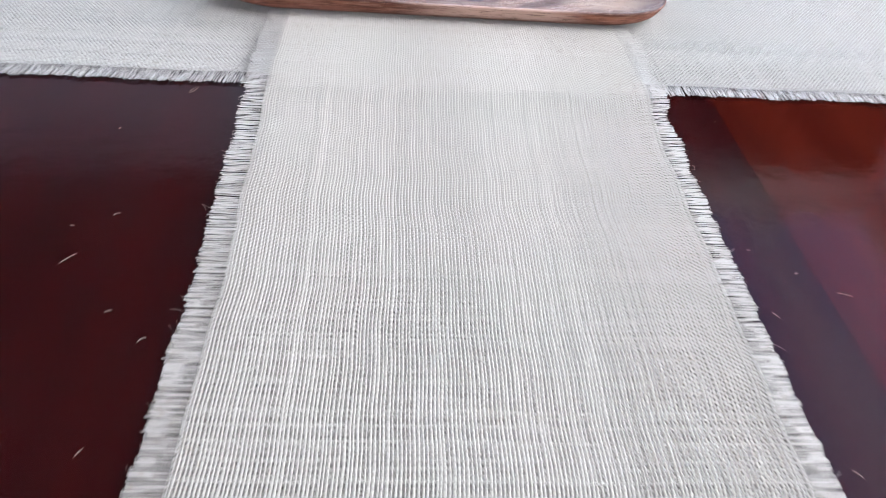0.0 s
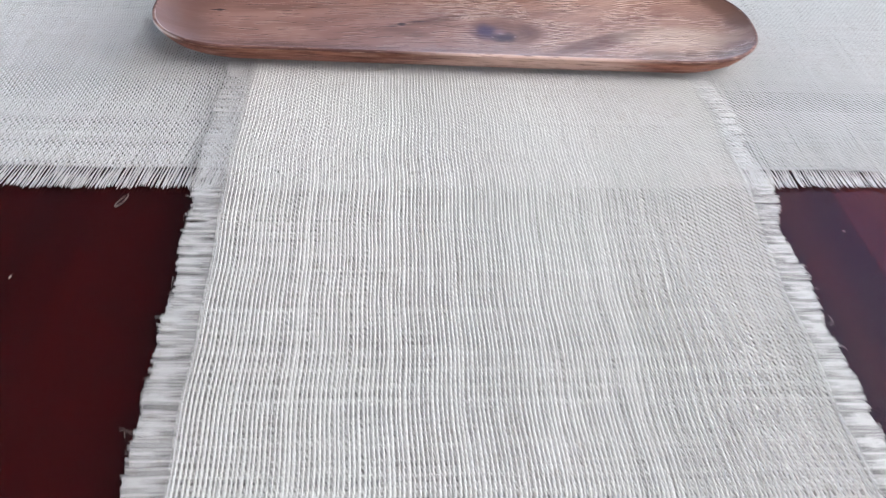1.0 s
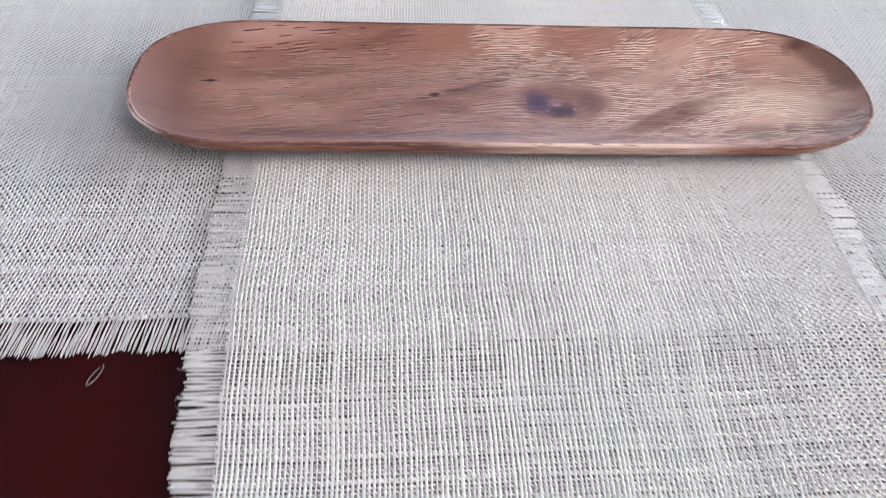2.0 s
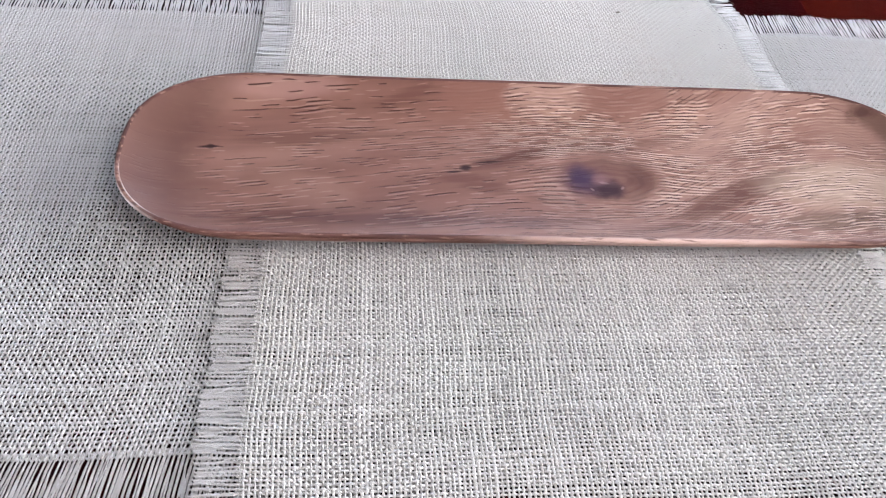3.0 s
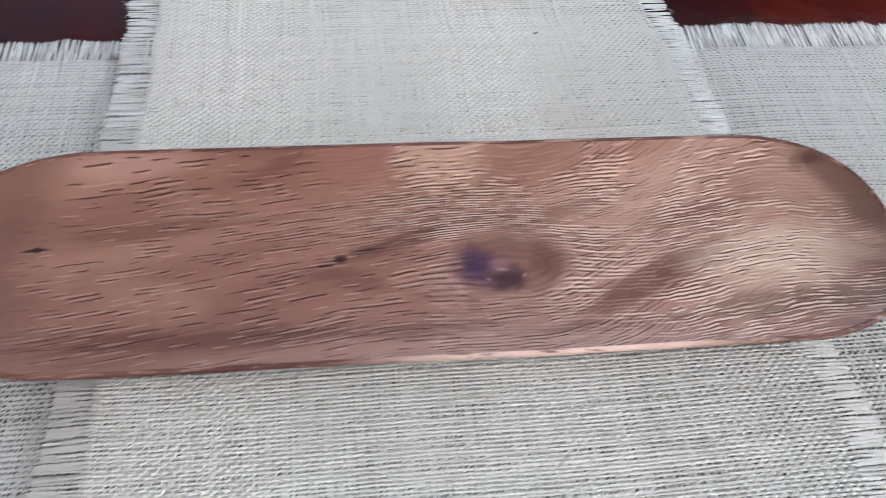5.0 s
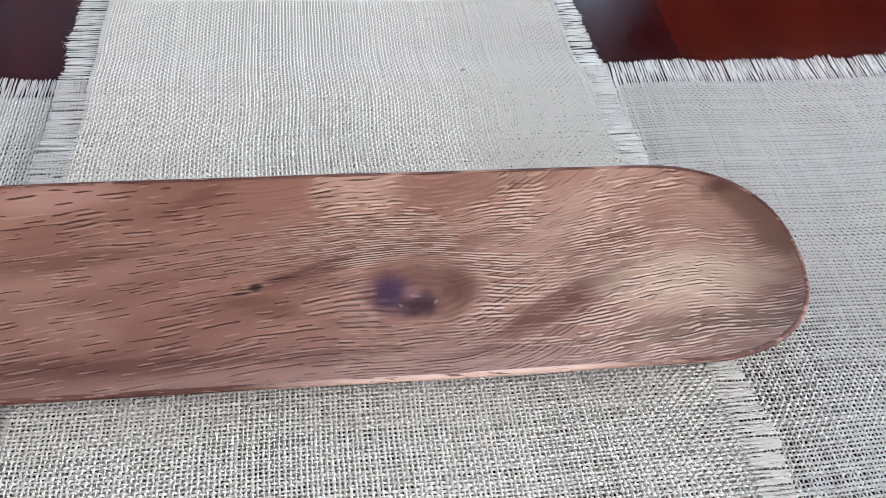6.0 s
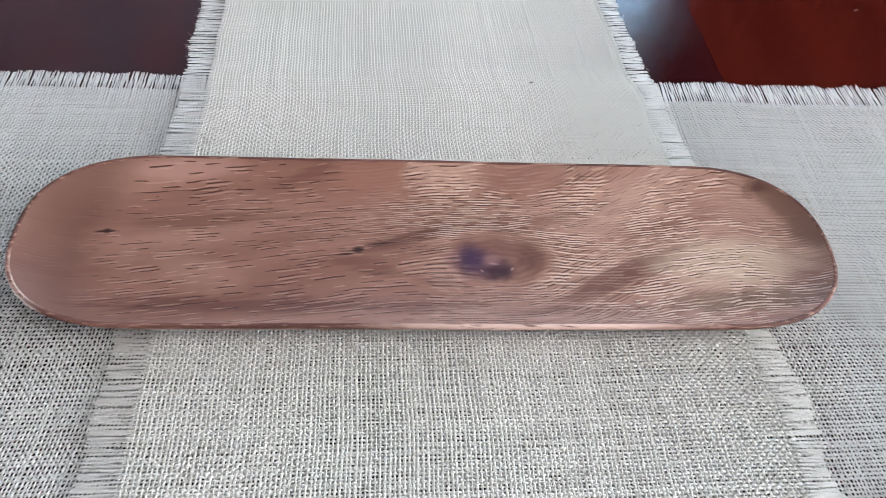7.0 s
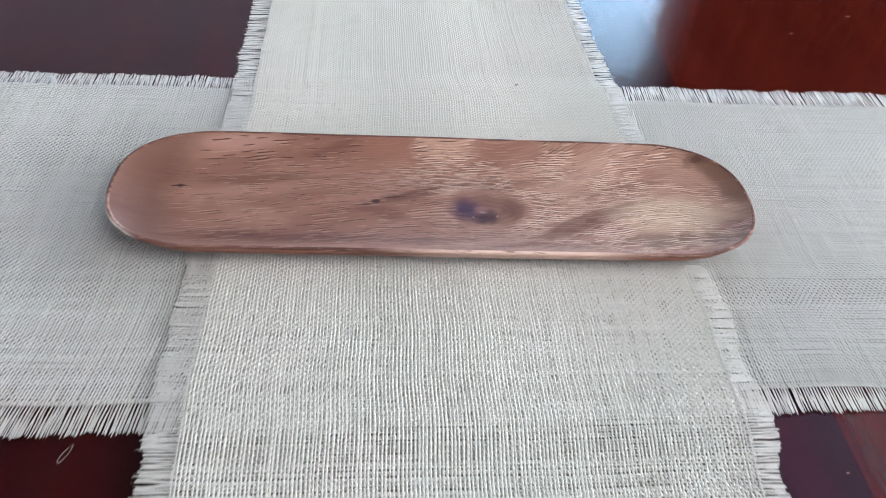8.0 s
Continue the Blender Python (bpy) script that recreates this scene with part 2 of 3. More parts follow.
    c = stain(c, oval(0.0325, -0.0085, 0.0070, 0.0048, 20, 0, 0.7), 0.2, 1.2, 0.65, (0.175, 0.088, 0.086))
    # three small pale specks, glints painted onto the knot
    c = stain(c, oval(0.0340, -0.0112, 0.0050, 0.0013, -8, 0, 1.2), 0.3, 1.0, 0.25, (0.36, 0.25, 0.23))
    c = stain(c, oval(0.0445, -0.0150, 0.0020, 0.0012, 50, 0, 0.9), 0.3, 1.0, 0.35, (0.34, 0.23, 0.21))
    c = stain(c, oval(0.0260, -0.0165, 0.0018, 0.0010, -40, 0, 0.9), 0.3, 1.0, 0.30, (0.36, 0.24, 0.21))
    # where lines show: weak at the ends, on the rust, in the halo and along the plain band
    away = g.step(halo, 0.75, 1.20)
    calm = g.math("SUBTRACT", 1.0, g.math("MULTIPLY", ends, 0.92))
    plain_band = g.math("MULTIPLY", g.step(oval(0.108, -0.0215, 0.050, 0.0100, 27, 0.5), 0.6, 1.2, 0.2, 1.0), g.step(rust, 0.7, 1.2, 0.15, 1.0))
    open_grain = g.math("MULTIPLY", g.math("MULTIPLY", calm, plain_band), g.math("SUBTRACT", 1.0, g.math("MULTIPLY", patch, 0.9)))
    def fine_lines(across, spacing, seed, long):
        """Close lines at about that spacing, level with 'across', and the noise that breaks them into dashes."""
        drift = g.noise(g.node("CombineXYZ", (x, across, seed)), 26, 2)
        turns = g.math("ADD", g.math("MULTIPLY", across, 6.2832 / spacing), g.math("MULTIPLY", drift, 13.0))
        dashes = g.noise(g.stretch(g.node("CombineXYZ", (x, across, seed)), long, 1.1 / spacing, 1.0), 1.0, 1, 0.5)
        return g.math("SINE", turns), dashes

    # long dark pores along the grain, pale lines between them painted as edge highlights
    pore, dashes = fine_lines(psi, 0.0024, 0.3, 60)
    cluster = g.step(g.noise(g.stretch(co, 26, 44, 30), 1.0, 2), 0.36, 0.60, 0.0, 1.0)
    where = g.math("MULTIPLY", open_grain, g.math("MULTIPLY", g.step(halo, 0.6, 1.25, 0.1, 1.0), g.step(x, 0.06, 0.15, 1.0, 0.25)))
    sparse = g.math("ADD", g.step(x, -0.15, 0.0, 0.63, 0.56), g.math("MULTIPLY", cluster, -0.09))
    kept = g.math("MULTIPLY", g.step(g.math("SUBTRACT", dashes, sparse), 0.0, 0.05), where)
    pores = g.math("MULTIPLY", g.step(pore, 0.40, 0.75), kept)
    c = g.mix(g.math("MULTIPLY", g.step(pore, 0.2, -0.5, 0, 0.30), kept), c, col(0.38, 0.24, 0.185))
    c = g.mix(g.math("MULTIPLY", pores, 0.90), c, col(0.050, 0.020, 0.015))
    # rippled figure: close wavy dark and pale lines, strongest above the knot and towards one end
    curl = g.math("SUBTRACT", g.noise(g.stretch(co, 70, 90, 40), 1.0, 2), 0.5)
    turned = g.step(x, 0.02, 0.12, 0.0, 0.72)
    lines = g.math("ADD", g.math("MULTIPLY", psi, g.math("SUBTRACT", 1.0, turned)), g.math("MULTIPLY", g.math("SUBTRACT", y, g.math("MULTIPLY", x, 0.05)), turned))
    lines = g.math("ADD", lines, g.math("MULTIPLY", curl, g.step(x, 0.05, 0.13, 0.0008, 0.0034)))
    ripple, broken = fine_lines(lines, 0.0022, 0.7, 70)
    fig_n = g.step(g.noise(g.stretch(co, 22, 34, 20), 1.0, 2), 0.36, 0.56, 0.12, 1.0)
    up = g.step(g.math("ADD", y, g.math("MULTIPLY", x, 0.45)), -0.022, 0.020, 0.18, 1.0)
    fig = g.math("MULTIPLY", g.math("MULTIPLY", fig_n, open_grain), g.math("MULTIPLY", g.math("MULTIPLY", up, away), g.step(x, -0.080, 0.020, 0.0, 1.0)))
    fig = g.math("MULTIPLY", fig, g.step(broken, 0.44, 0.52))
    # pale lines painted like highlights next to the dark ones
    c = g.mix(g.math("MULTIPLY", g.step(ripple, 0.3, -0.5, 0, 0.62), fig), c, col(0.62, 0.43, 0.345))
    c = g.mix(g.math("MULTIPLY", g.step(ripple, 0.42, 0.75, 0, 0.95), fig), c, col(0.060, 0.027, 0.020))
    # worm holes and the dark fleck by the rim
    for hx, hy, rx, ry, dark in ((-0.1985, 0.0105, 0.0080, 0.0013, 1), (-0.1975, 0.0108, 0.0030, 0.0022, 1), (-0.0480, -0.0015, 0.0048, 0.0034, 1), (-0.0555, -0.0048, 0.0060, 0.0014, 1), (-0.0350, 0.0035, 0.0110, 0.0011, 1), (0.2130, 0.0470, 0.0130, 0.0070, 0)):
        c = stain(c, oval(hx, hy, rx, ry, 6, 0, 0.6 if dark else 1.8), 0.35 if dark else 0.1, 1.05, 0.95 if dark else 0.72, (0.024, 0.010, 0.009) if dark else (0.060, 0.024, 0.018))
    c = g.mix(1.0, c, col(0.990, 0.995, 1.000), "MULTIPLY")
    h = g.math("SUBTRACT", g.math("MULTIPLY", g.math("MULTIPLY", ripple, -0.35), fig), pores)
    n = g.bump(h, 0.9, 0.0008)
    ro = g.step(thin, 0.3, 0.7, 0.50, 0.60)
    return g.done(c, ro, n, Specular_IOR_Level=0.08)


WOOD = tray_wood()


def tray_wall(name, dark, light):
    """The outer wall and rim: red-brown heartwood with a pale sapwood streak on the near side, painted highlights on
    the rim.
    """
    g = Graph(name)
    co = g.coords()
    sep = g.nt.nodes.new("ShaderNodeSeparateXYZ")
    g.put(sep.inputs[0], co)
    x, y, z = sep.outputs
    band = g.noise(g.stretch(co, 9, 30, 130), 1.0, 4, 0.6)
    c = g.mix(g.step(band, 0.3, 0.7), col(*dark), col(*light))
    wob = g.math("MULTIPLY", g.math("SUBTRACT", band, 0.5), 0.10)
    xx = g.math("ADD", x, wob)
    # sapwood streak; on the rim the same pale colour paints in caught light
    sap_highlight = g.math("MULTIPLY", g.step(y, -0.056, -0.050, 1, 0), g.math("MULTIPLY", g.step(xx, -0.07, 0.03), g.step(xx, 0.10, 0.16, 1, 0)))
    sap_highlight = g.math("MULTIPLY", sap_highlight, g.step(g.math("ADD", z, g.math("MULTIPLY", wob, 0.05)), 0.003, 0.010))
    c = g.mix(g.math("MULTIPLY", sap_highlight, 0.9), c, col(0.50, 0.34, 0.275))
    fine = g.noise(g.stretch(co, 45, 300, 900), 1.0, 3, 0.6)
    c = g.mix(g.step(fine, 0.55, 0.62, 0, 0.80), c, col(0.060, 0.022, 0.015))
    c = g.mix(g.step(fine, 0.46, 0.38, 0, 0.45), c, col(0.40, 0.24, 0.18))
    # bright glint painted along the left near edge of the rim
    rim_glint = g.math("MULTIPLY", g.step(xx, -0.238, -0.216, 1, 0), g.math("MULTIPLY", g.step(y, -0.010, -0.022), g.math("MULTIPLY", g.step(z, 0.0208, 0.0216), g.step(z, 0.0229, 0.0236, 1, 0))))
    c = g.mix(g.math("MULTIPLY", rim_glint, 0.8), c, col(0.66, 0.56, 0.50))
    n = g.bump(fine, 0.35, 0.0005)
    return g.done(c, 0.55, n, Specular_IOR_Level=0.12)


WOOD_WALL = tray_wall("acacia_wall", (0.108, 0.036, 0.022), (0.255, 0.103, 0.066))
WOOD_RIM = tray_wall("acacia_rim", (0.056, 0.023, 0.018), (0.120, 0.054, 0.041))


def plain(name, c, rough, scale=6.0, var=0.08, bump=0.02, **more):
    g = Graph(name)
    co = g.coords()
    a = g.noise(co, scale, 4)
    b = g.noise(co, scale * 30, 3)
    lo = [v * (1 - var) for v in c]
    hi = [min(1, v * (1 + var)) for v in c]
    cc = g.mix(a, col(*lo), col(*hi))
    n = g.bump(b, bump, 0.003)
    return g.done(cc, rough, n, **more)


PLASTER = plain("plaster", (0.59, 0.55, 0.66), 0.9, 1.5, 0.05, 0.15)
CEILING = plain("ceiling_paint", (0.118, 0.110, 0.113), 0.9, 1.5, 0.04, 0.1)
FLOOR = plain("floor_tiles", (0.30, 0.22, 0.17), 0.45, 3.0, 0.2, 0.1)
FRAME = plain("window_paint", (0.70, 0.70, 0.68), 0.4, 8.0, 0.05, 0.03)
LINT = plain("lint", (0.31, 0.27, 0.235), 0.9, 300, 0.1)
FLECK = plain("dark_fleck", (0.10, 0.08, 0.06), 0.9, 300, 0.1)
gg = Graph("window_glass")
GLASS = gg.done(col(0.95, 0.97, 1.0), 0.0, Transmission_Weight=1.0, IOR=1.45)


# ---- mesh helpers ----
def link(name, bm, material, parent=None, label="", smooth=False):
    me = bpy.data.meshes.new(name)
    bm.normal_update()
    bm.to_mesh(me)
    bm.free()
    me.materials.append(material)
    if smooth:
        me.polygons.foreach_set("use_smooth", [True] * len(me.polygons))
    ob = new(name, me)
    if parent is not None:
        ob.parent = parent
    if label:
        tagged(ob, label)
    return ob


def part(name, bm, material, parent, label="", smooth=False):
    return link(name, bm, material, parent, label, smooth)


def box(bm, x0, x1, y0, y1, z0, z1, bevel=0.0):
    vs = [bm.verts.new((x, y, z)) for z in (z0, z1) for y in (y0, y1) for x in (x0, x1)]
    fs = [bm.faces.new([vs[i] for i in f]) for f in ((0, 2, 3, 1), (4, 5, 7, 6), (0, 1, 5, 4), (2, 6, 7, 3), (0, 4, 6, 2), (1, 3, 7, 5))]
    if bevel:
        bmesh.ops.bevel(bm, geom=list({e for f in fs for e in f.edges}), offset=bevel, segments=3, affect="EDGES", profile=0.6)
    return bm


def empty(name, label, category, group=""):
    return tagged(new(name), label, category, group)


# ---- the room ----
X0, X1, Y0, Y1, HT = ROOM
TH = 0.24


def wall_with_hole(bm, a0, a1, h0, h1, w0, w1, z0, z1, put):
    for p in ((a0, w0, h0, h1), (w1, a1, h0, h1), (w0, w1, h0, z0), (w0, w1, z1, h1)):
        put(bm, *p)


bm = bmesh.new()
box(bm, X0 - TH, X1 + TH, Y0 - TH, Y1 + TH, -0.1, 0)
tagged(link("floor", bm, FLOOR), "brown floor of the room under the table", "floor", kind="structure")
bm = bmesh.new()
for hole, a, b in ((ROOF_FILL, Y0 - TH, 0.0), (ROOF_SHEEN, 0.0, Y1 + TH)):
    wall_with_hole(bm, X0 - TH, X1 + TH, a, b, *hole, lambda b, p, q, r, s: box(b, p, q, r, s, HT, HT + 0.14))
tagged(link("ceiling", bm, CEILING), "plain dark painted ceiling, out of view, with two added roof openings", "ceiling", kind="structure")
bm = bmesh.new()
wall_with_hole(bm, X0 - TH, X1 + TH, 0, HT, WIN_A[0], WIN_A[1], WIN_A[2], WIN_A[3], lambda b, p, q, r, s: box(b, p, q, Y1, Y1 + TH, r, s))
tagged(link("wall_north", bm, PLASTER), "pale plastered wall, out of view, with a window opening for a lamp", "wall", kind="structure")
bm = bmesh.new()
for WIN, a, b in ((WIN_D, Y0, 1.08), (WIN_B, 1.08, Y1)):
    wall_with_hole(bm, a, b, 0, HT, WIN[0], WIN[1], WIN[2], WIN[3], lambda b, p, q, r, s: box(b, X1, X1 + TH, p, q, r, s))
tagged(link("wall_east", bm, PLASTER), "plastered side wall with two window openings", "wall", kind="structure")
bm = bmesh.new()
wall_with_hole(bm, Y0, Y1, 0, HT, *FILL_WIN_E, lambda b, p, q, r, s: box(b, X0 - TH, X0, p, q, r, s))
tagged(link("wall_west", bm, PLASTER), "pale plastered wall, out of view, with a window opening for a lamp", "wall", kind="structure")
bm = bmesh.new()
wall_with_hole(bm, X0 - TH, X1 + TH, 0, HT, FILL_WIN_C[0], FILL_WIN_C[1], FILL_WIN_C[2], FILL_WIN_C[3], lambda b, p, q, r, s: box(b, p, q, Y0 - TH, Y0, r, s))
tagged(link("wall_south", bm, PLASTER), "plastered wall, out of view, with an added wide window opening", "wall", kind="structure")


def window(name, w, h, m):
    """A painted two-light window, its middle at the origin, seen from -y."""
    top = tagged(new(name), "white painted window with two clear panes, out of view, lamp behind it", "window", kind="structure")
    f = 0.05
    bm = bmesh.new()
    for p in ((-w / 2, -w / 2 + f, -h / 2, h / 2), (w / 2 - f, w / 2, -h / 2, h / 2), (-w / 2 + f, w / 2 - f, -h / 2, -h / 2 + f), (-w / 2 + f, w / 2 - f, h / 2 - f, h / 2), (-f / 2, f / 2, -h / 2 + f, h / 2 - f)):
        box(bm, p[0], p[1], -0.03, 0.03, p[2], p[3])
    part("window_frame", bm, FRAME, top)
    for s in (-1, 1):
        bm = bmesh.new()
        a, b = sorted((s * f / 2, s * (w / 2 - f)))
        box(bm, a, b, -0.002, 0.002, -h / 2 + f, h / 2 - f)
        pane = part("pane", bm, GLASS, top)
        pane.visible_shadow = False
    bm = bmesh.new()
    box(bm, -w / 2 - 0.04, w / 2 + 0.04, -0.14, -0.035, -h / 2 - 0.03, -h / 2 - 0.003, 0.006)
    part("window_sill", bm, FRAME, top)
    top.matrix_world = m
    return top


window("window_1", WIN_A[1] - WIN_A[0], WIN_A[3] - WIN_A[2], pose((WIN_A[0] + WIN_A[1]) / 2, Y1 + 0.06, (WIN_A[2] + WIN_A[3]) / 2))
window("window_2", WIN_B[1] - WIN_B[0], WIN_B[3] - WIN_B[2], pose(X1 + 0.06, (WIN_B[0] + WIN_B[1]) / 2, (WIN_B[2] + WIN_B[3]) / 2, 0, 0, -90))
window("added_roof_window_1", ROOF_SHEEN[1] - ROOF_SHEEN[0], ROOF_SHEEN[3] - ROOF_SHEEN[2], pose(mid_x, mid_y, HT + 0.055, 90, 0, 0))
window("added_roof_window_2", ROOF_FILL[1] - ROOF_FILL[0], ROOF_FILL[3] - ROOF_FILL[2], pose((ROOF_FILL[0] + ROOF_FILL[1]) / 2, (ROOF_FILL[2] + ROOF_FILL[3]) / 2, HT + 0.055, 90, 0, 0))
window("window_4", WIN_D[1] - WIN_D[0], WIN_D[3] - WIN_D[2], pose(X1 + 0.06, (WIN_D[0] + WIN_D[1]) / 2, (WIN_D[2] + WIN_D[3]) / 2, 0, 0, -90))
window("added_window_5", FILL_WIN_E[1] - FILL_WIN_E[0], FILL_WIN_E[3] - FILL_WIN_E[2], pose(X0 - 0.06, (FILL_WIN_E[0] + FILL_WIN_E[1]) / 2, (FILL_WIN_E[2] + FILL_WIN_E[3]) / 2, 0, 0, 90))
window("added_window_3", FILL_WIN_C[1] - FILL_WIN_C[0], FILL_WIN_C[3] - FILL_WIN_C[2], pose((FILL_WIN_C[0] + FILL_WIN_C[1]) / 2, Y0 - 0.06, (FILL_WIN_C[2] + FILL_WIN_C[3]) / 2, 0, 0, 180))
bm = bmesh.new()
box(bm, -60, 60, -60, 60, -0.5, -0.12)
tagged(link("ground", bm, plain("earth", (0.16, 0.14, 0.10), 0.95, 2.0, 0.2)), "bare ground outside the room", "ground", kind="structure")



def curtain(x0, x1, z0, z1, y):
    """Dark cloth in folds beside the far window, unseen, added for a dark reflection."""
    bm = bmesh.new()
    cols = 120
    rows = [z0, z0 + 0.4 * (z1 - z0), z1 - 0.05, z1]
    grid = []
    for zz in rows:
        depth = 0.035 if zz < z1 - 0.02 else 0.018
        grid.append([bm.verts.new((x0 + (x1 - x0) * k / cols, y + depth * math.sin(k * 0.62 + 0.5 * math.sin(k * 0.13)), zz)) for k in range(cols + 1)])
    for a, b in zip(grid, grid[1:]):
        for k in range(cols):
            bm.faces.new((a[k], a[k + 1], b[k + 1], b[k]))
    bmesh.ops.solidify(bm, geom=bm.faces[:], thickness=0.003)
    cloth = plain("curtain_cloth", (0.050, 0.018, 0.013), 0.95, 40, 0.15)
    top = empty("curtain", "dark brown-red curtain in folds, out of view, added for a dark reflection", "curtain")
    part("cloth", bm, cloth, top, smooth=True)
    bm = bmesh.new()
    bmesh.ops.create_cone(bm, cap_ends=True, segments=16, radius1=0.012, radius2=0.012, depth=x1 - x0 + 0.12, matrix=pose((x0 + x1) / 2, y, z1 + 0.012, 0, 90, 0))
    part("rod", bm, FRAME, top, "white curtain rod", smooth=True)


# stands out of view so that the table leaf reflects something dark
curtain(1.13, 2.30, 0.12, 2.46, Y1 - 0.075)

# ---- the table ----
TX0, TX1, TY0, TY1 = -0.78, 0.92, -0.86, 0.74
JOINT = (0.2578, 0.2452)                      # x of the joint at y -0.4 and 0.3


def joint_x(y):
    return JOINT[0] + (y + 0.4) / 0.7 * (JOINT[1] - JOINT[0])


def board(bm, pts, z0, z1, bevel):
    lo = [bm.verts.new((x, y, z0)) for x, y in pts]
    hi = [bm.verts.new((x, y, z1)) for x, y in pts]
    bm.faces.new(lo[::-1])
    topf = bm.faces.new(hi)
    n = len(pts)
    for i in range(n):
        bm.faces.new((lo[i], lo[(i + 1) % n], hi[(i + 1) % n], hi[i]))
    bmesh.ops.bevel(bm, geom=list(topf.edges), offset=bevel, segments=2, affect="EDGES")


table = empty("table", "dark red lacquered mahogany table with a leaf joint", "table")
bm = bmesh.new()
board(bm, [(TX0, TY0), (joint_x(TY0) - 0.00004, TY0), (joint_x(TY1) - 0.00004, TY1), (TX0, TY1)], TOP - 0.03, TOP, 0.00008)
part("tabletop", bm, TABLE_MAIN, table, "dark maroon glossy lacquered table board")
bm = bmesh.new()
board(bm, [(joint_x(TY0) + 0.00004, TY0), (TX1, TY0), (TX1, TY1), (joint_x(TY1) + 0.00004, TY1)], TOP - 0.03, TOP, 0.00008)
part("table_leaf", bm, TABLE_LEAF, table, "redder glossy lacquered table leaf")
for nm, b in (("apron", (TX0 + 0.08, TX1 - 0.08, TY0 + 0.07, TY0 + 0.09)), ("apron", (TX0 + 0.08, TX1 - 0.08, TY1 - 0.09, TY1 - 0.07)),
              ("apron", (TX0 + 0.07, TX0 + 0.09, TY0 + 0.092, TY1 - 0.092)), ("apron", (TX1 - 0.09, TX1 - 0.07, TY0 + 0.092, TY1 - 0.092))):
    bm = bmesh.new()
    box(bm, *b, TOP - 0.12, TOP - 0.031, 0.002)
    part(nm, bm, TABLE_MAIN, table)
for sx in (TX0 + 0.125, TX1 - 0.125):
    for sy in (TY0 + 0.125, TY1 - 0.125):
        bm = bmesh.new()
        bmesh.ops.create_cone(bm, cap_ends=True, segments=4, radius1=0.028, radius2=0.044, depth=TOP - 0.031, matrix=pose(sx, sy, (TOP - 0.031) / 2, 0, 0, 45))
        part("leg", bm, TABLE_MAIN, table)

# ---- burlap runners: woven thread by thread ----


def sstep(v, a, b):
    t = np.clip((v - a) / (b - a), 0, 1)
    return t * t * (3 - 2 * t)


def wave(v, seed, scale, terms=5):
    """A smooth irregular curve about -1 to 1 with features of about that length."""
    r = np.random.default_rng(seed)
    out = 0
    for k in range(terms):
        f = 2 * np.pi / (scale * (0.6 + 1.6 * r.random()))
        out = out + np.sin(v * f + r.random() * 6.28) * (0.5 + 0.5 * r.random())
    return out / (terms * 0.55)


# edges of the woven part and tips of the fringe, of the runner that lies on top (x by y) and of the one under it (y by x)
def top_left(y):
    return -0.1556 - 0.0068 * sstep(y, -0.42, -0.12) + 0.0020 * sstep(y, -0.05, 0.15) + 0.0012 * wave(y, 1, 0.10)


def top_right(y):
    return 0.1845 + 0.0065 * np.exp(-((y + 0.13) / 0.08) ** 2) - 0.0240 * sstep(y, -0.06, 0.36) + 0.0014 * wave(y, 2, 0.09)


def low_front(x):
    return -0.1430 + 0.0085 * sstep(x, -0.1, 0.27) + 0.0010 * wave(x, 3, 0.12)


def low_back(x):
    return 0.1872 - 0.0045 * sstep(x, -0.15, 0.2) + 0.0010 * wave(x, 4, 0.12)


def low_height(x, y):
    lift = 0.0004 * (1 + wave(x * 0.8 + y * 0.5, 11, 0.17)) * (0.5 + 0.5 * wave(y, 12, 0.11) ** 2)
    return TOP + 0.0010 + lift


def top_height(x, y):
    over = sstep(y, low_front(x) - 0.085, low_front(x) - 0.006) * sstep(-y, -low_back(x) - 0.042, -low_back(x) - 0.004)
    lift = 0.0008 * (1 + wave(y + x * 0.3, 13, 0.14)) * (0.35 + 0.65 * wave(x, 14, 0.12) ** 2)
    edge = 0.0022 * np.clip(wave(y, 15, 0.075), 0, 1) * sstep(x, 0.150, 0.195)
    return TOP + 0.0010 + over * 0.0037 + lift + edge


def strips(name, mid, side, half, rise, material, parent, kind="stuff"):
    """Threads as ridged strips: mid (n, m, 3), side (n, m, 3) unit across, half widths (n, m)."""
    n, m, _ = mid.shape
    v = np.empty((n, m, 3, 3))
    s = side * half[..., None]
    v[:, :, 0] = mid - s
    v[:, :, 1] = mid
    v[:, :, 2] = mid + s
    v[:, :, 0, 2] -= rise
    v[:, :, 2, 2] -= rise
    v = v.reshape(-1, 3)
    idx = np.arange(n * m * 3).reshape(n, m, 3)
    a = idx[:, :-1, :-1]
    b = idx[:, :-1, 1:]
    c = idx[:, 1:, 1:]
    d = idx[:, 1:, :-1]
    q = np.stack((a, b, c, d), -1).reshape(-1, 4)
    me = bpy.data.meshes.new(name)
    me.vertices.add(len(v))
    me.vertices.foreach_set("co", v.astype(np.float32).ravel())
    me.loops.add(q.size)
    me.loops.foreach_set("vertex_index", q.astype(np.int32).ravel())
    me.polygons.add(len(q))
    me.polygons.foreach_set("loop_start", np.arange(0, q.size, 4, dtype=np.int32))
    me.polygons.foreach_set("use_smooth", np.ones(len(q), dtype=bool))
    me.update(calc_edges=True)
    me.materials.append(material)
    ob = new(name, me)
    ob.parent = parent
    return tagged(ob, kind=kind)


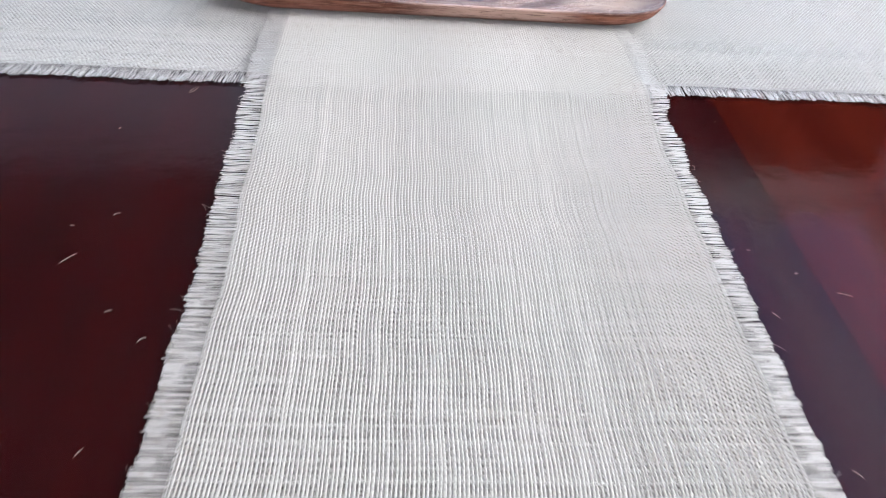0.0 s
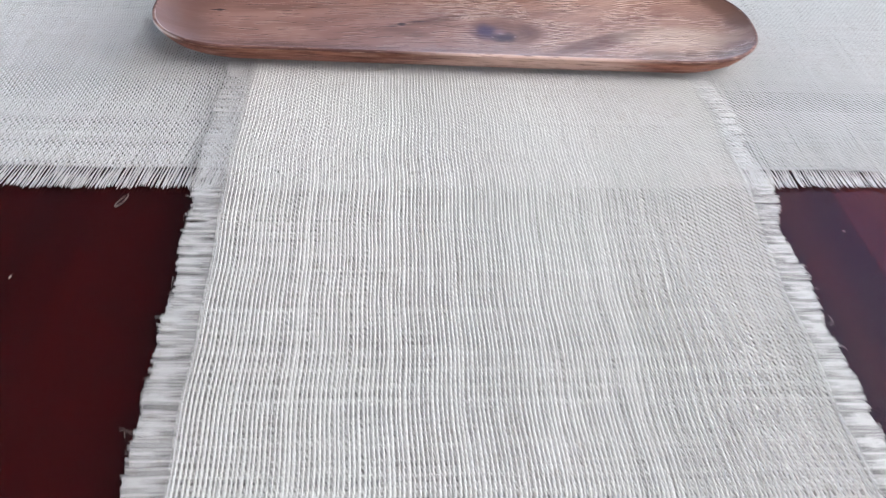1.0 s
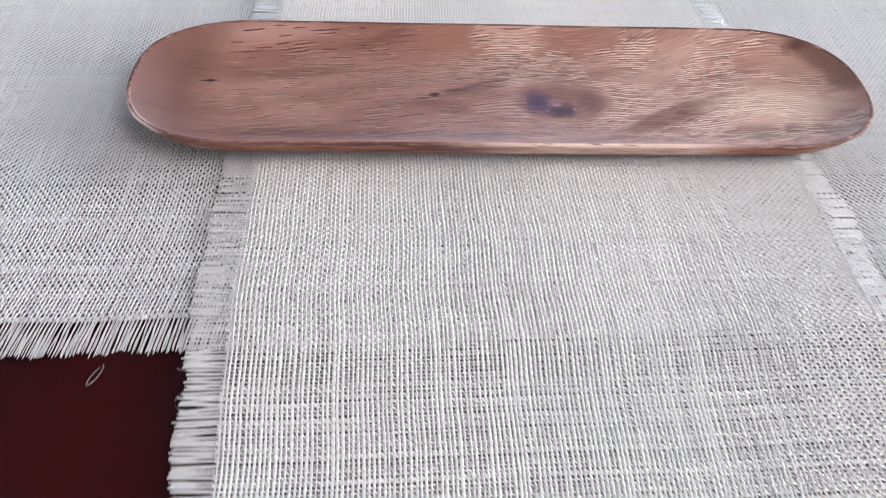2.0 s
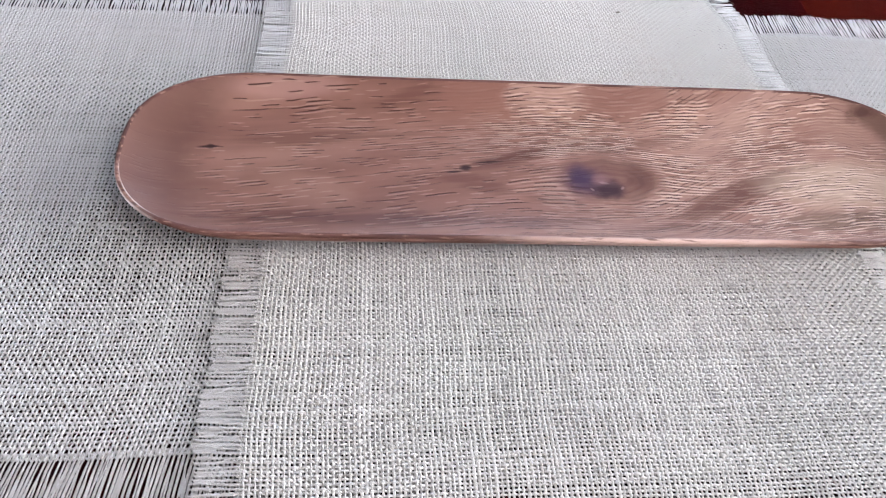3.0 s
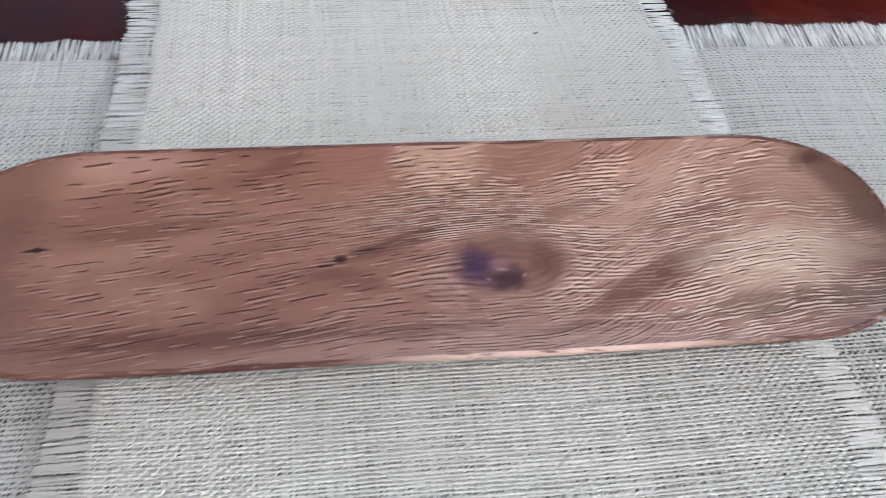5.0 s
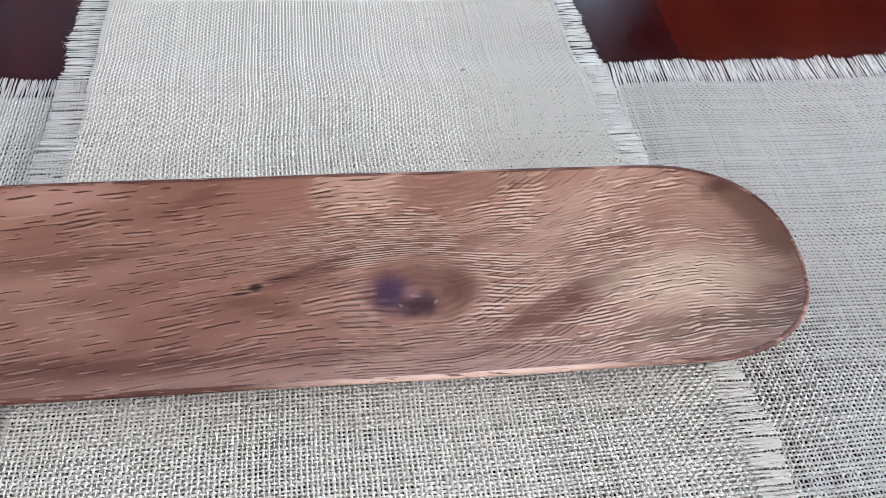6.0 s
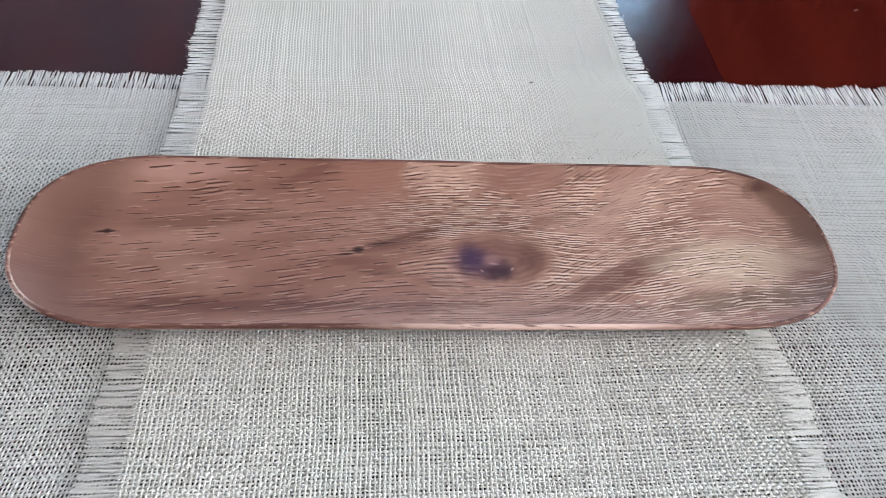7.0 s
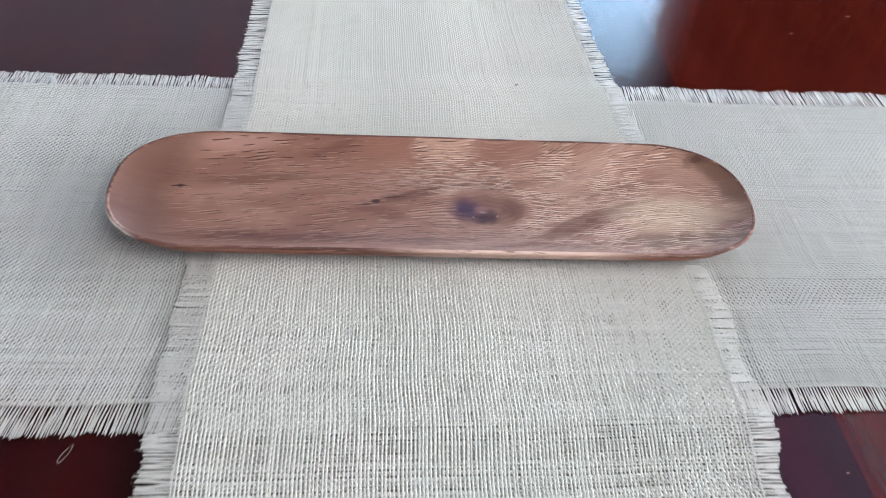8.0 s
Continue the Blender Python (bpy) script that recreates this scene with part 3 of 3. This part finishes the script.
def runner(name, label, along, edge_a, edge_b, v0, v1, tip_a, tip_b, height, material, seed, long_half, cross_half, long_up, loose_half, skew):
    """A runner whose length runs along 'y' or 'x'; edges are functions of the place along it."""
    top = empty(name, label, "table runner", "crossed burlap runners")
    r = np.random.default_rng(seed)
    PW, PF, AMP = 0.00240, 0.00203, 0.00058
    nw = int(round((edge_b(0.0) - edge_a(0.0)) / PW))
    nf = int(round((v1 - v0) / PF))
    us = (np.arange(nw) + 0.5 + 0.07 * r.standard_normal(nw)) / nw
    vs = v0 + (np.arange(nf) + 0.5 + 0.07 * r.standard_normal(nf)) * PF

    def world(u_abs, v, z):
        return np.stack((u_abs, v, z), -1) if along == "y" else np.stack((v, u_abs, z), -1)

    def high(u_abs, v):
        return height(u_abs, v) if along == "y" else height(v, u_abs)

    eu = np.array((1.0, 0, 0) if along == "y" else (0, 1.0, 0))
    ev = np.array((0, 1.0, 0) if along == "y" else (1.0, 0, 0))
    # long threads
    m = nf * 2 + 1
    v = np.linspace(v0, v1, m)[None, :].repeat(nw, 0)
    ph = r.random((nw, 1)) * 6.28
    u = edge_a(v) + (edge_b(v) - edge_a(v)) * us[:, None] + 0.00010 * np.sin(v * 61 + ph) + 0.00008 * np.sin(v * 213 + 2.3 * ph)
    j = np.arange(m)[None, :]
    i = np.arange(nw)[:, None]
    z = high(u, v) + 0.0010 + long_up + AMP * np.cos(np.pi * (j / 2 - 0.5 + i))
    half = (long_half * (1 + 0.13 * r.standard_normal((nw, 1)))) * (1 + 0.15 * np.sin(v * 95 + 3 * ph) * np.sin(v * 31 + ph)) * (1 + 0.05 * r.standard_normal((nw, m)))
    # the outermost long threads are worn thin where the sides fray
    depth = np.minimum(u - edge_a(v), edge_b(v) - u)
    half *= 1 - (0.42 + 0.18 * wave(v, seed + 7, 0.02)) * (1 - sstep(depth, 0.0, 0.0085))
    strips("warp_threads", world(u, v, z), np.broadcast_to(eu, (nw, m, 3)), half, 0.00080, material, top)
    # cross threads
    m = nw * 2 + 1
    w = np.linspace(0, 1, m)[None, :].repeat(nf, 0)
    ph = r.random((nf, 1)) * 6.28
    v = vs[:, None] + 0.00010 * np.sin(w * 20 + ph) + 0.00008 * np.sin(w * 66 + 2.1 * ph) + 0.0012 * wave(w, seed + 5, 0.5) - skew(vs)[:, None] * np.clip(0.42 - w, 0, 1) ** 2
    u = edge_a(v) + (edge_b(v) - edge_a(v)) * w
    j = np.arange(m)[None, :]
    i = np.arange(nf)[:, None]
    z = high(u, v) + 0.0010 - long_up - AMP * np.cos(np.pi * (j / 2 - 0.5 + i))
    hw = cross_half * (1 + 0.13 * r.standard_normal((nf, 1)))
    half = hw * (1 + 0.15 * np.sin(w * 29 + 3 * ph) * np.sin(w * 11 + ph)) * (1 + 0.05 * r.standard_normal((nf, m)))
    strips("weft_threads", world(u, v, z), np.broadcast_to(ev, (nf, m, 3)), half, 0.00076, material, top)
    # frayed sides: each cross thread runs out into loose plies
    for sign, edge, tip, sd in ((-1, edge_a, tip_a, 21), (1, edge_b, tip_b, 22)):
        plies = 2
        n, m = nf * plies, 7
        k = np.repeat(np.arange(nf), plies)
        # strands cling together in tufts of two to five, with slits between them
        cuts = np.cumsum(r.integers(2, 5, nf))
        tuft = np.searchsorted(cuts, np.arange(nf), side="right")
        centre = np.array([vs[tuft == q].mean() for q in range(tuft.max() + 1)])[tuft]
        pull = (0.02 + 0.22 * r.random(nf) ** 2)[tuft]
        tilt = (0.00035 * r.standard_normal(nf))[tuft]
        longer = 1 + 0.022 * r.standard_normal(nf)[tuft]
        length = (tip(vs) * longer)[k] * (1 + 0.035 * r.standard_normal(n))
        t = np.linspace(0, 1, m)[None, :]
        lean = (centre - vs)[k] * pull[k] + tilt[k] + 0.0006 * wave(vs, seed + sd, 0.05)[k] + 0.0002 * r.standard_normal(n)
        curl = 0.00022 * r.standard_normal(n)
        off = (np.tile(np.arange(plies), nf) - 0.5) * 0.00068
        shift = 0.0012 * wave(np.full(1, float(sign > 0)), seed + 5, 0.5)
        snug, slim = (0.62, 0.86) if along == "x" and sign > 0 else (0.34, 0.70)
        if sign < 0:
            slant = skew(vs) * 0.84 / (edge_b(vs) - edge_a(vs))
            shift = shift - skew(vs) * 0.42 ** 2
            lean = lean - (slant * tip(vs))[k]
        vv = (vs + shift)[k][:, None] + off[:, None] * (snug + (1.06 - snug) * t) + lean[:, None] * t ** 0.7 + curl[:, None] * np.sin(t * 6.0 + off[:, None] * 9000)
        uu = edge(vs)[k][:, None] + sign * (length[:, None] * t - 0.0032 * (1 - t))
        up = 0.0005 * np.abs(r.standard_normal(n))[:, None] * t ** 2 + 0.0002 * r.random(n)[:, None]
        zz = high(uu, vv) + 0.0006 + 0.0006 * (1 - t) + up
        half = (loose_half * (1 + 0.12 * r.standard_normal(n)))[:, None] * (slim + (1.16 - slim) * t - 0.50 * t ** 6)
        half = np.clip(half, 0.00015, None)
        mid = world(uu, vv, zz)
        side = np.broadcast_to(ev, (n, m, 3))
        for q in range(tuft.max() + 1):
            own = tuft[k] == q
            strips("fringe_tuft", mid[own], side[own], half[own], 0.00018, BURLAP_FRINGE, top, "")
    return top


runner("burlap_runner", "light natural burlap runner with frayed sides, crosswise under the other", "x", low_front, low_back, -0.50, 0.60,
       lambda v: 0.0205 - 0.0018 * sstep(v, -0.1, 0.25) + 0.0012 * wave(v, 31, 0.03), lambda v: 0.0160 + 0.0055 * sstep(v, -0.15, 0.2) + 0.0014 * wave(v, 32, 0.03), low_height, BURLAP_LOW, 101, 0.00067, 0.00057, -0.00006, 0.00048, lambda v: 0.082 * (1 - sstep(v, -0.20, 0.10)) - 0.02 * sstep(v, 0.10, 0.25))
upper = runner("burlap_runner", "light natural burlap runner with frayed sides, laid over the other", "y", top_left, top_right, -0.62, 0.44,
       lambda v: 0.0188 + 0.0016 * wave(v, 33, 0.05), lambda v: 0.0155 + 0.0026 * wave(v, 34, 0.045), top_height, BURLAP, 202, 0.00067, 0.00062, -0.00004, 0.00060, lambda v: 0.0 * v)


def stray_fibres(name, parent, edge, tip, sign, v0, v1, count, seed, height):
    """Hair-thin fibres that stand off a frayed side of the upper runner."""
    r = np.random.default_rng(seed)
    m = 9
    v = v0 + (v1 - v0) * r.random(count)
    t = np.linspace(0, 1, m)[None, :]
    length = 0.003 + 0.006 * r.random(count)
    turn = r.normal(0, 0.9, count)
    bend = r.normal(0, 2.2, count)
    ang = turn[:, None] + bend[:, None] * t
    step = length[:, None] / (m - 1)
    du = np.cumsum(np.cos(ang) * step, 1) - np.cos(ang[:, :1]) * step
    dv = np.cumsum(np.sin(ang) * step, 1) - np.sin(ang[:, :1]) * step
    uu = (edge(v) + sign * tip * (0.80 + 0.2 * r.random(count)))[:, None] + sign * du
    vv = v[:, None] + dv
    zz = height(uu, vv) + 0.0004 + 0.0022 * r.random(count)[:, None] * t
    side = np.stack((-np.sin(ang), np.cos(ang), np.zeros_like(ang)), -1)
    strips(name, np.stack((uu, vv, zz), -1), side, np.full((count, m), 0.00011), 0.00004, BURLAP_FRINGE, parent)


stray_fibres("stray_fibres", upper, top_left, 0.0188, -1, -0.60, 0.40, 130, 41, top_height)
stray_fibres("stray_fibres", upper, top_right, 0.0155, 1, -0.60, 0.40, 50, 42, top_height)

# ---- the wooden tray ----
TRAY = (0.0015, 0.0245, 0.0)
HALF_L, HALF_W, BASE = 0.2438, 0.0642, TOP + 0.0058


def tray_ring(d, z, n=168):
    """A long oval, inset by d from the rim."""
    a, b, e = HALF_L - d, HALF_W - d, 0.085 - d * 0.55
    pts = []
    for k in range(n):
        t = 2 * math.pi * k / n
        c, s = math.cos(t), math.sin(t)
        # a stadium with softly squared ends
        p = 2.51
        px = math.copysign(abs(c) ** (2 / p), c) * e + math.copysign(a - e, c) * min(1.0, abs(c) * 6.0)
        py = math.copysign(abs(s) ** (2 / p), s) * b
        pts.append((px, py, z))
    return pts


def tray():
    # inset from the rim's outline and height: hollow, rim, then the wall that draws in towards the foot
    prof = [(0.058, 0.0110), (0.048, 0.0111), (0.038, 0.0113), (0.030, 0.0119), (0.023, 0.0130), (0.017, 0.0147), (0.0115, 0.0169), (0.0072, 0.0193), (0.0040, 0.0216),
            (0.0026, 0.0230), (0.0017, 0.0235), (0.0008, 0.0234), (0.0001, 0.0228), (0.0, 0.0218), (0.0016, 0.0187), (0.0040, 0.0144), (0.0071, 0.0100), (0.0114, 0.0061), (0.0174, 0.0026),
            (0.0236, 0.0007), (0.0274, 0.0), (0.048, 0.0)]
    top = empty("wooden_tray", "long oval carved acacia wood tray with a dark knot, on burlap", "tray")

    def carved(co):                             # hand-carved unevenness
        x, y, z = co
        if z > 0.002:
            z += 0.0006 * noise.noise(Vector((x * 14, y * 22, 3.1)))
        return x, y + 0.0007 * noise.noise(Vector((x * 11, y * 5, 8.7))), z

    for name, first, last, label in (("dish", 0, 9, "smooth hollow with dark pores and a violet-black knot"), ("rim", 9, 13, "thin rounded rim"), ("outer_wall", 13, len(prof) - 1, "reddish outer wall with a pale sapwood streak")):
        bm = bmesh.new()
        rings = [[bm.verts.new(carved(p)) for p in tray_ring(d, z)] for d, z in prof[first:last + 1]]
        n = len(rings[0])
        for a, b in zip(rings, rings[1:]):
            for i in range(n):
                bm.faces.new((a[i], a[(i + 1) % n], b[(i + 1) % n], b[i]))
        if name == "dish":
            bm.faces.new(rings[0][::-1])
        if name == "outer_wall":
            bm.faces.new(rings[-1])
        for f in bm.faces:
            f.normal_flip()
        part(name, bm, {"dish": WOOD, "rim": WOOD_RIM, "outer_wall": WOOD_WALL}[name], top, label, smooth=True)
    top.matrix_world = pose(TRAY[0], TRAY[1], BASE, 0, 0, -0.94)
    return top


tray()


# ---- lint and loose threads on the table ----
def thread_bit(name, label, pts, radius, material, sides=5):
    bm = bmesh.new()
    rings = []
    for i, p in enumerate(pts):
        q, o = pts[min(i + 1, len(pts) - 1)], pts[max(i - 1, 0)]
        d = (Vector(q) - Vector(o)).normalized()
        a = d.cross(Vector((0, 0, 1))).normalized()
        b = a.cross(d)
        rr = radius * (0.55 if i in (0, len(pts) - 1) else 1)
        rings.append([bm.verts.new(Vector(p) + rr * (math.cos(6.2832 * k / sides) * a + math.sin(6.2832 * k / sides) * b)) for k in range(sides)])
    for a, b in zip(rings, rings[1:]):
        for k in range(sides):
            bm.faces.new((a[k], a[(k + 1) % sides], b[(k + 1) % sides], b[k]))
    bm.faces.new(rings[0][::-1])
    bm.faces.new(rings[-1])
    ob = link(name, bm, material, smooth=True)
    return tagged(ob, label, "lint", "lint on the table")


def bit(x, y, length, turn, bow, radius=0.00020, z=TOP, material=LINT, label="short pale burlap fibre lying on the table"):
    c, s = math.cos(radians(turn)), math.sin(radians(turn))
    pts = []
    for k in range(7):
        u = k / 6 - 0.5
        a, b = u * length, bow * (0.25 - u * u) * length * 2
        pts.append((x + a * c - b * s, y + a * s + b * c, z + radius + 0.0001))
    return thread_bit("lint", label, pts, radius, material)


for row in ((-0.2602, -0.3959, 0.013, 52, 0.1), (-0.2201, -0.4422, 0.004, 20, 0.3), (-0.1935, -0.4650, 0.006, 40, 0.4), (-0.2055, -0.5426, 0.006, 60, 0.1), (0.2708, -0.4127, 0.010, -18, 0.1),
            (0.2157, -0.5519, 0.006, -45, 0.2), (0.245, -0.1952, 0.002, 12, 0.3), (0.2436, -0.3923, 0.003, 30, 0.1), (0.2134, -0.4336, 0.006, -55, 0.1), (0.2168, -0.3689, 0.002, 0, 0.1), (0.4058, 0.3169, 0.005, 15, 0.1),
            (0.4895, 0.3581, 0.006, -10, 0.2), (-0.2704, -0.2393, 0.003, 70, 0.1), (-0.2413, -0.3490, 0.005, 30, 0.6), (-0.268, -0.362, 0.003, 0, 0.1)):
    bit(*row)
loop = [(-0.2255 + 0.0022 * math.sin(a) + 0.0028 * math.cos(a) + 0.0010 * a / 3, -0.1745 + 0.0075 * math.cos(a) * 0.8, TOP + 0.0006) for a in [k * 0.42 for k in range(14)]]
thread_bit("lint", "loose pale thread curled into a small loop on the table", loop, 0.00012, LINT)
bit(0.0838, 0.1947, 0.0035, 20, 0.2, 0.0006, TOP + 0.0072, FLECK, "tiny dark fleck caught on the burlap")
